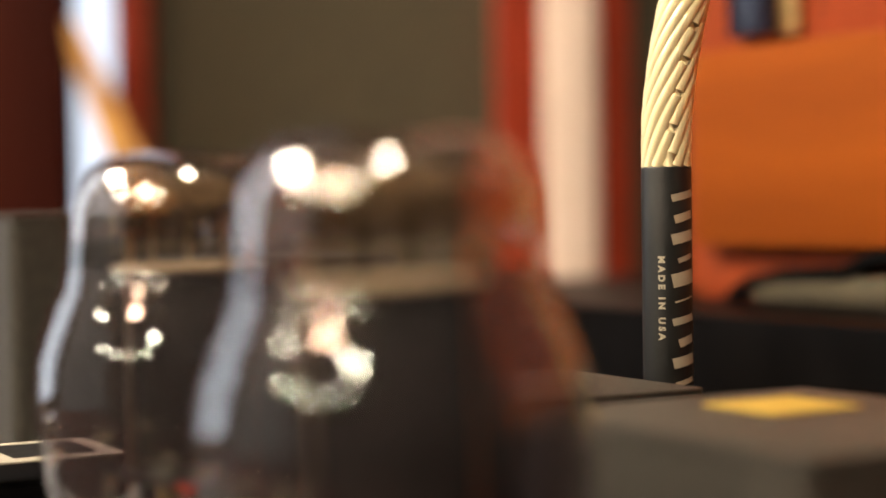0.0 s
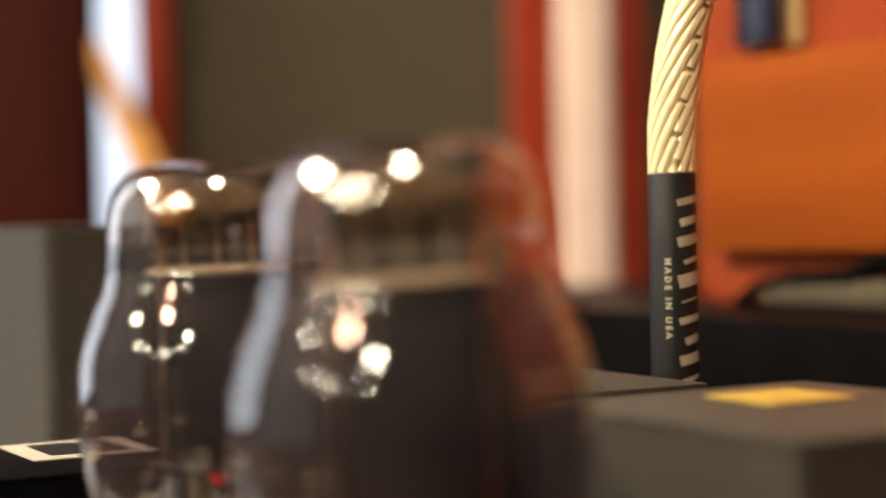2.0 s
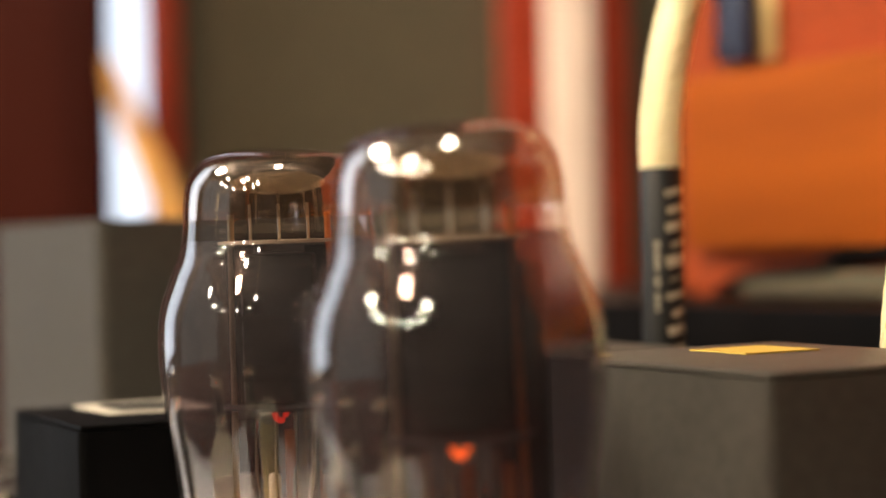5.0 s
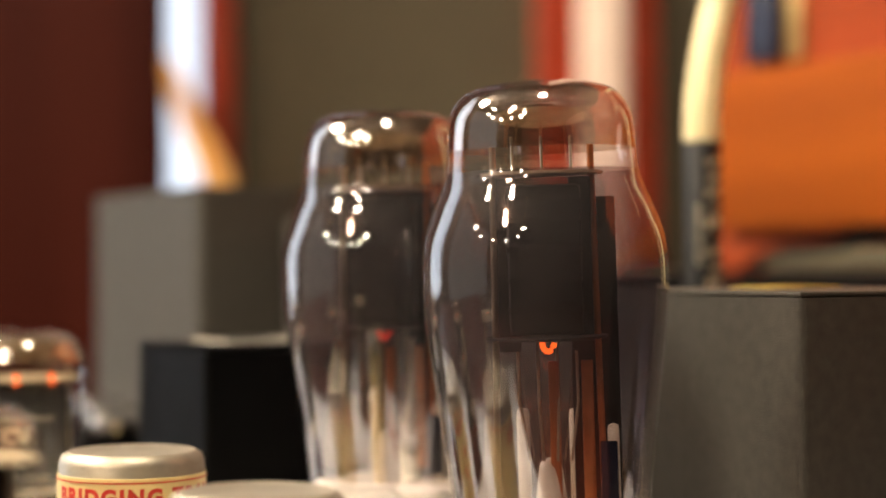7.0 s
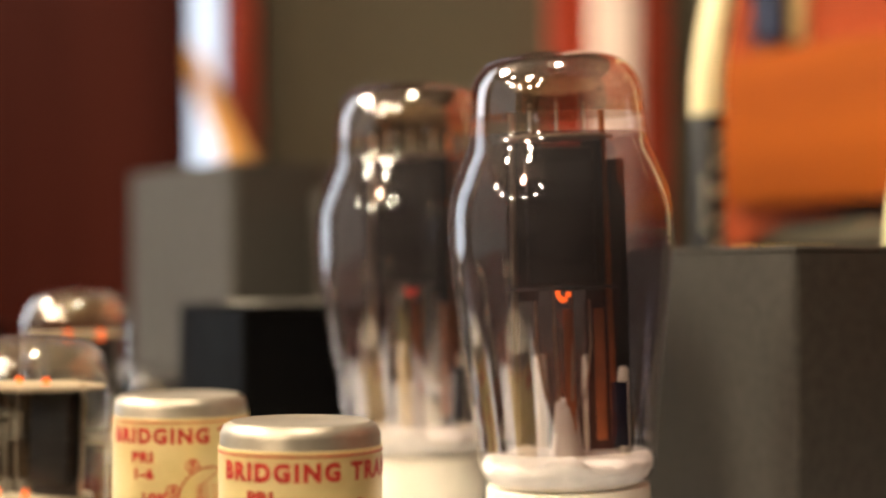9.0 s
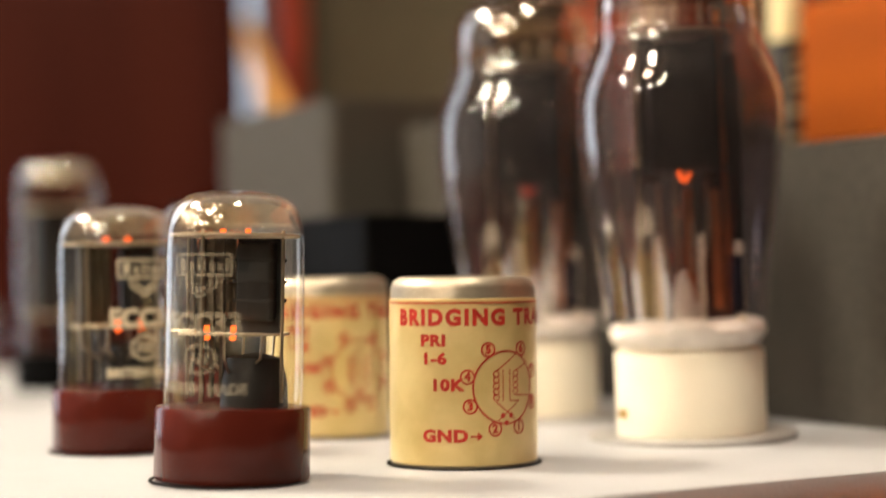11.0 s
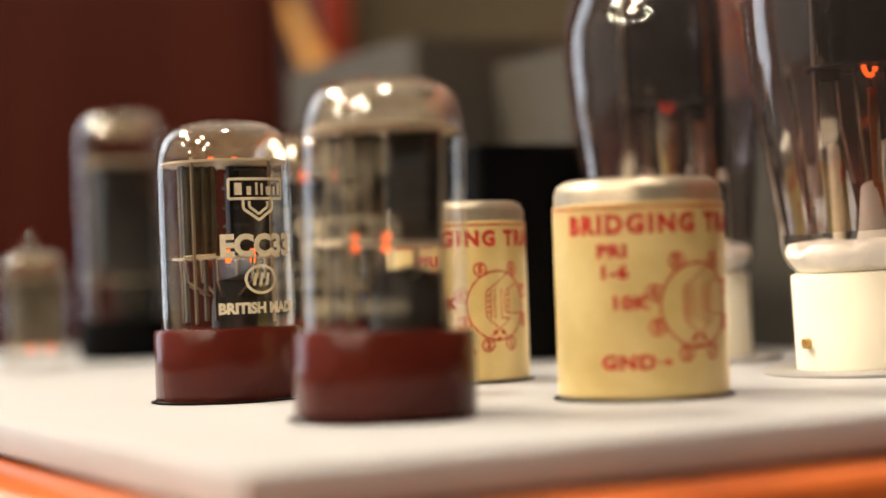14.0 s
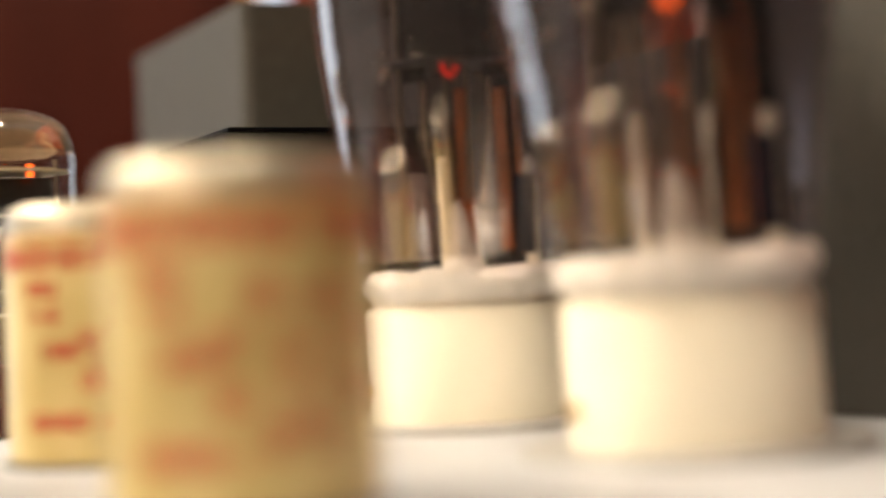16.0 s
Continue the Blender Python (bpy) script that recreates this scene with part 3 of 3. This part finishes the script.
# ---------------------------------------------------------------- bridging transformers
def bridging_can(m, turn, label):
    t = thing("bridging_transformer", m, label, "transformer", "pair of cream transformer cans")
    R, H = 0.0168, 0.0425
    part("can", lathe([(0, 0.0003), (R - 0.0004, 0.0003), (R - 0.0003, 0.001), (R - 0.0003, H - 0.0025), (R - 0.0010, H - 0.0008), (R - 0.0025, H), (R - 0.0035, H - 0.0004), (0, H - 0.0002)], 64), TIN, t, "dull tin can with rolled top")
    w = part("wrapper", lathe([(R - 0.0003, 0.0008), (R, 0.0009), (R, 0.0376), (R - 0.0003, 0.0377)], 64), LABEL, t, "cream printed paper wrapper")
    part("rim_line", lathe([(R, 0.0366), (R + 0.00012, 0.0366), (R + 0.00012, 0.0369), (R, 0.0369)], 64), INK, w)
    # dark ring puts the shade at the can's foot into colour
    part("foot_shadow", lathe([(R + 0.0001, 0.0001), (R + 0.0010, 0.0001), (R + 0.0010, 0.0003), (R + 0.0001, 0.0003), (R + 0.0001, 0.0001)], 48), BLACK_PAINT, t)
    c, r = radians(turn - 90), R + 0.00010
    items = [("BRIDGING TRANS", 0.0048, 0.0026, 0.0334, 1.24), ("PRI", 0.0034, -0.0108, 0.0284, 1.1), ("1-6", 0.0034, -0.0106, 0.0244, 1.1),
             ("10K", 0.0034, -0.0077, 0.0186, 1.1), ("GND", 0.0036, -0.0082, 0.0074, 1.1)]
    for words, size, x, z, sp in items:
        bm = text_bm(words, size, sp)
        bm.transform(Matrix.Translation((x, 0, 0)) @ Matrix.Diagonal((1.0 if len(words) > 3 else 1.22, 1, 1, 1)))
        part("print", wrap(bm, r, c, z), INK, w, "red printed words")
    cx, cz, rr = 0.0062, 0.0180, 0.0080
    bm = flat_ring(cx, 0, rr, rr, 0.0004)
    nums = [("5", 118), ("6", 62), ("4", 165), ("3", 205), ("2", 252), ("1", 292), ("7", 20), ("8", -22)]
    for n, a in nums:
        x, z = cx + 1.19 * rr * math.cos(radians(a)), 1.19 * rr * math.sin(radians(a))
        flat_ring(x, z, 0.0015, 0.0015, 0.0004, bm, 20)
        merge(bm, place_text(n, 0.0026, x, z))
    flat_bar(-0.0024, -0.0106, 0.0002, -0.0106, 0.0004, bm)
    flat_bar(0.0000, -0.0106, -0.0009, -0.0099, 0.0004, bm)
    flat_bar(0.0000, -0.0106, -0.0009, -0.0113, 0.0004, bm)
    for s, n in ((-1, 5), (1, 4)):
        for j in range(n):
            flat_ring(cx + s * 0.0026, 0.0030 - j * 0.0013, 0.0007, 0.0007, 0.00026, bm, 14)
    for s in (-1, 1):
        flat_bar(cx + s * 0.0009, 0.0040, cx + s * 0.0009, -0.0030, 0.00025, bm)
    for p, q in (((-0.0026, 0.0036), (0.0030, 0.0075)), ((0.0026, 0.0036), (0.0060, 0.0052)), ((0.0026, -0.0018), (0.0070, -0.0020)), ((-0.0026, -0.0032), (0.0024, -0.0072)),
                 ((0.0036, -0.0030), (-0.0022, -0.0072)), ((0.0009, -0.0030), (0.0036, -0.0030))):
        flat_bar(cx + p[0], p[1], cx + q[0], q[1], 0.00026, bm)
    for p in ((-0.0010, -0.0062), (0.0012, -0.0062), (0.0000, -0.0078)):
        flat_ring(cx + p[0], p[1], 0.00035, 0.00035, 0.0005, bm, 10)
    part("winding_diagram", wrap(bm, r, c, cz), INK, w, "red printed winding diagram in a circle")
    return t


bridging_can(pose(0.1118, 0.0681, 0, 0.2, 0.3, 0), -16, "cream printed transformer can with a tin top")
bridging_can(pose(0.1161, 0.1507, 0, 0, 0.3, 0), -16, "cream printed transformer can with a tin top")


# ---------------------------------------------------------------- boxed transformers
def boxed(name, x0, x1, y0, y1, h, material, label, sticker=None, bevel=0.0022, lid=True):
    t = thing(name, pose(x0, y0, 0), label, "transformer")
    cb = bmesh.new()
    bmesh.ops.create_cube(cb, size=1, matrix=Matrix.Translation(((x1 - x0) / 2, (y1 - y0) / 2, (h - 0.001) / 2)) @ Matrix.Diagonal((x1 - x0, y1 - y0, h - 0.0016, 1)))
    up = [e for e in cb.edges if abs(e.verts[0].co.z - e.verts[1].co.z) > h / 2]
    bmesh.ops.bevel(cb, geom=up, offset=bevel, segments=4, affect="EDGES", profile=0.5)
    part("case", cb, material, t)
    part("lid", box(0.0004, x1 - x0 - 0.0004, 0.0004, y1 - y0 - 0.0004, h - 0.0012, h + 0.0001, 0.0005), material, t, "thin top plate") if lid else None
    if sticker:
        sx0, sx1, sy0, sy1, smat, words = sticker
        part("sticker", box(sx0 - x0, sx1 - x0, sy0 - y0, sy1 - y0, h + 0.0002, h + 0.0005), smat, t, words)
        if smat is PAPER:
            mx, my = (sx0 + sx1) / 2 - x0, (sy0 + sy1) / 2 - y0
            part("sticker_print", box(mx - 0.009, mx + 0.009, my - 0.010, my + 0.010, h + 0.0006, h + 0.0007), SHRINK, t, "dark printed block on the sticker")
    return t


boxed("output_transformer", 0.2380, 0.3010, 0.0625, 0.1360, 0.0778, BOX_GREY, "dark grey crackle-painted transformer box with a gold sticker", (0.2660, 0.2860, 0.1035, 0.1225, GOLD_STICKER, "shiny gold sticker"))
boxed("output_transformer", 0.2450, 0.2990, 0.1635, 0.2185, 0.0755, BOX_GREY, "dark grey crackle-painted transformer box")
boxed("mains_transformer", 0.2340, 0.2910, 0.2800, 0.3320, 0.1010, BOX_GREY, "grey crackle-painted tall transformer box")
boxed("mains_transformer", 0.2060, 0.2910, 0.3402, 0.4570, 0.1122, BOX_GREY, "large grey crackle-painted transformer box", None, 0.004)
boxed("choke", 0.1580, 0.2140, 0.2113, 0.2665, 0.0620, BLACK_PAINT, "black painted choke box with a paper sticker on top", (0.172, 0.200, 0.232, 0.262, PAPER, "pale printed paper sticker"))


# ---------------------------------------------------------------- valves further back
def plain_valve(name, x, y, r, h, base_h, label, base_mat, pip=False, print_words=(), hot=0.72, film=None):
    t = thing(name, pose(x, y, 0), label, "vacuum tube")
    if base_h:
        part("base", lathe([(0, 0.0004), (r + 0.0010, 0.0004), (r + 0.0014, 0.001), (r + 0.0014, base_h - 0.0006), (r + 0.0008, base_h), (0, base_h)], 40), base_mat, t)
    b = max(base_h, 0.001)
    g = part("glass_envelope", lathe(smooth_profile([(r, b), (r, b + (h - b) * 0.3), (r, b + (h - b) * 0.7), (r * 0.98, h - r * 0.55), (r * 0.82, h - r * 0.2), (r * 0.45, h - r * 0.03), (0, h)], 40), 48), GLASS, t, "clear glass bulb", 180)
    top = [(r * 0.98, h - r * 0.6), (r * 0.95, h - r * 0.5), (r * 0.80, h - r * 0.22), (r * 0.43, h - r * 0.05), (0, h - r * 0.03)]
    part("getter", lathe(smooth_profile(top, 16), 40), film or GETTER_THIN, g, "silvery getter film in the dome", 180)
    if pip:
        part("pip", lathe(smooth_profile([(r * 0.28, h - 0.0006), (r * 0.16, h + 0.002), (r * 0.06, h + 0.005), (0, h + 0.006)], 12), 16), GLASS, g, "pointed glass seal", 180)
    bm = box(-r * 0.62, r * 0.62, -r * 0.42, r * 0.42, b + (h - b) * 0.22, b + (h - b) * 0.72, 0.001)
    for zz in (0.35, 0.5, 0.6):
        box(-r * 0.66, r * 0.66, -r * 0.46, r * 0.46, b + (h - b) * zz, b + (h - b) * zz + 0.0008, 0, bm)
    part("anode", bm, ANODE if base_h else ANODE_GREY, t, "dark anode")
    for zz in (0.18, 0.74):
        z = b + (h - b) * zz
        part("mica_spacer", lathe([(0, z), (r * 0.9, z), (r * 0.9, z + 0.0005), (0, z + 0.0005)], 24), MICA, t)
    for s in (-1, 1):
        part("support_rod", tube([(s * r * 0.75, 0, b), (s * r * 0.75, 0, b + (h - b) * 0.8)], 0.0004, 6), WIRE, t)
    for s in (-1, 1) if hot else ():
        part("heater", tube([(s * r * 0.3, -r * 0.5, b + (h - b) * hot), (s * r * 0.3, -r * 0.5, b + (h - b) * (hot + 0.05))], 0.0007, 8), HEAT, t, "orange glowing heater end")
    for words, size, z in print_words:
        part("print", wrap(place_text(words, size, 0, 0), r + 0.0001, radians(-115), z), SILVER_PRINT, g, "pale printed letters")
    for z in (0.0448, 0.0296) if print_words else ():
        part("print_line", wrap(flat_bar(-0.010, 0, 0.010, 0, 0.0004), r + 0.0001, radians(-115), z), SILVER_PRINT, g)
    return t


plain_valve("signal_valve", 0.1150, 0.2330, 0.0158, 0.0680, 0.0150, "dark round-topped valve on a red-brown base", BASE_BROWN, False, (("CV", 0.006, 0.040), ("K", 0.006, 0.034)), film=GETTER)
plain_valve("small_valve", 0.0645, 0.3360, 0.0104, 0.0390, 0.0, "small clear pointed valve without a base", BASE_BROWN, True, (), 0.15)
plain_valve("rectifier_valve", 0.1125, 0.3900, 0.0162, 0.0900, 0.0150, "tall clear rectifier valve with dark electrodes", BLACK_PAINT, False, (), 0)
plain_valve("signal_valve", 0.0360, 0.3920, 0.0130, 0.0580, 0.0140, "round-topped valve on a dark base", BLACK_PAINT)


def knurled_knob(x, y, h, r):
    t = thing("capacitor_can", pose(x, y, 0), "small chrome-topped can with knurled dark side", "capacitor", "chrome topped cans")
    bm = lathe([(0, 0.0003), (r * 0.96, 0.0003), (r * 0.96, h - 0.004), (0, h - 0.004)], 60)
    bm.verts.index_update()
    for v in bm.verts:
        if 0.1 * r < math.hypot(v.co.x, v.co.y) and v.index % 2:
            v.co.x, v.co.y = v.co.x * 0.96, v.co.y * 0.96
    part("body", bm, BLACK_GLOSS, t, "dark ribbed body", 20)
    part("cap", lathe([(r * 0.9, h - 0.0045), (r, h - 0.004), (r, h - 0.001), (r * 0.9, h), (r * 0.75, h - 0.0004), (0, h - 0.0004)], 40), CHROME, t, "bright chrome cap")
    return t


t = thing("black_capacitor", pose(0.137, 0.440, 0), "tall plain black capacitor can beside the rectifier", "capacitor")
part("can", lathe([(0, 0.0003), (0.011, 0.0003), (0.0112, 0.001), (0.0112, 0.0495), (0.0104, 0.051), (0, 0.0508)], 40), BLACK_PAINT, t)
part("terminal", lathe([(0, 0.0508), (0.003, 0.0508), (0.003, 0.0535), (0, 0.0535)], 16), TIN, t)
for kx, ky in ((0.171, 0.324), (0.183, 0.368), (0.194, 0.414), (0.147, 0.336), (0.159, 0.384)):
    knurled_knob(kx, ky, 0.0345, 0.0104)


# ---------------------------------------------------------------- loudspeaker cable
def cable(x, y, top, printed, label):
    t = thing("speaker_cable", pose(0, 0, 0), label, "cable", "pair of gold speaker cables")
    bend = ((0.0, 0.002), (0.0, top * 0.5), (0.0, top), (0.001, top + 0.018), (0.004, top + 0.036), (0.009, top + 0.054), (0.018, top + 0.079), (0.045, top + 0.119), (0.10, top + 0.149), (0.18, top + 0.139))
    ax = [(x + d, y - 0.45 * d, z) for d, z in bend]
    fine = []
    for i in range(len(ax) - 1):
        p0, p1, p2, p3 = (Vector(ax[max(0, min(len(ax) - 1, i + d))]) for d in (-1, 0, 1, 2))
        for s in range(12):
            u = s / 12
            fine.append(0.5 * (2 * p1 + (p2 - p0) * u + (2 * p0 - 5 * p1 + 4 * p2 - p3) * u * u + (3 * p1 - p0 - 3 * p2 + p3) * u ** 3))
    fine.append(Vector(ax[-1]))
    part("core", tube([tuple(p) for p in fine], 0.0049, 24), CABLE, t)
    length = 0.0
    strands = 13
    for k in range(strands):
        pts, length = [], 0.0
        for i, p in enumerate(fine):
            if i:
                length += (p - fine[i - 1]).length
            if p.z < top - 0.002 and i < 60:
                continue
            d = (fine[min(i + 1, len(fine) - 1)] - fine[max(i - 1, 0)]).normalized()
            a = d.cross(Vector((0.3, 0.9, 0.1))).normalized()
            b = d.cross(a)
            th = 2 * math.pi * k / strands + length * 2 * math.pi / 0.075
            pts.append(tuple(p + 0.0040 * (math.cos(th) * a + math.sin(th) * b)))
        part("strand", tube(pts, 0.0016, 10), CABLE, t)
    s = part("sleeve", lathe([(0.0053, top - 0.066), (0.0055, top - 0.0658), (0.00555, top - 0.0005), (0.0053, top), (0.0030, top)], 40, None, x, y), SHRINK, t, "black heat-shrink sleeve")
    if not printed:
        return
    # print running down the sleeve: bold plain shapes for the mark, small words beside it
    c, r = radians(-103), 0.00562
    for k in range(6):
        z = -0.0085 - k * 0.0090
        bm = bmesh.new()
        w = 0.0016 + 0.0007 * (k % 3)
        flat_bar(-0.0026, z + 0.0016, 0.0034, z + 0.0028, w, bm)
        flat_bar(-0.0020 + 0.0008 * (k % 2), z - 0.0030, 0.0030, z - 0.0018, 0.0034 - w, bm)
        wrap(bm, r, c + 0.25, top)
        bm.transform(Matrix.Translation((x, y, 0)))
        part("mark", bm, SILVER_PRINT, s, "silver shape of the printed mark")
    bm = wrap(place_text("MADE IN USA", 0.0020, -0.0042, -0.0285, -90, 1.6), r, c + 0.1, top)
    bm.transform(Matrix.Translation((x, y, 0)))
    part("small_print", bm, SILVER_PRINT, s, "small silver printed words")


cable(0.3104, 0.1916, 0.1211, True, "gold twisted speaker cable with a black printed sleeve")
cable(0.3130, 0.1061, 0.0700, False, "gold twisted speaker cable rising behind the transformer box")

# ---------------------------------------------------------------- cabinet behind the amplifier
cab = thing("wooden_cabinet", pose(0, 0, 0), "orange wood and red leather cabinet with a dark switch", "cabinet")
part("plinth", box(0.400, 0.70, -0.30, 0.55, -0.075, 0.0800, 0.0015), BLACK_GLOSS, cab, "glossy black plinth")
part("front_board", box(0.448, 0.4690, -0.30, 0.3620, 0.0985, 0.1640, 0.0012), PANEL_WOOD, cab, "orange cherry wood board")
part("leather_back", box(0.470, 0.66, -0.30, 0.3950, 0.0803, 0.40, 0.002), LEATHER, cab, "red leather covered body")
part("lower_band", box(0.4560, 0.4690, -0.30, 0.3680, 0.0803, 0.0975, 0.001), LEATHER, cab, "red leather lower band")
sw = part("switch_frame", box(0.4665, 0.4698, 0.3290, 0.3600, 0.1690, 0.2040, 0.0008), GILT, cab, "gilt switch frame")
part("rocker", box(0.4600, 0.4664, 0.3370, 0.3580, 0.1690, 0.2000, 0.002), NAVY, sw, "dark navy rocker")
bm = tube([(0.451, 0.345, 0.081), (0.451, 0.335, 0.0860), (0.451, 0.318, 0.0890), (0.451, 0.29, 0.0905), (0.451, 0.277, 0.0950), (0.451, 0.26, 0.0965), (0.451, 0.10, 0.0965)], 0.0028, 12)
part("curved_trim", bm, BLACK_GLOSS, cab, "black curved trim")
part("foam_pad", box(0.4490, 0.4555, -0.2, 0.334, 0.0803, 0.0900, 0.003), FOAM, cab, "dark olive foam pad")
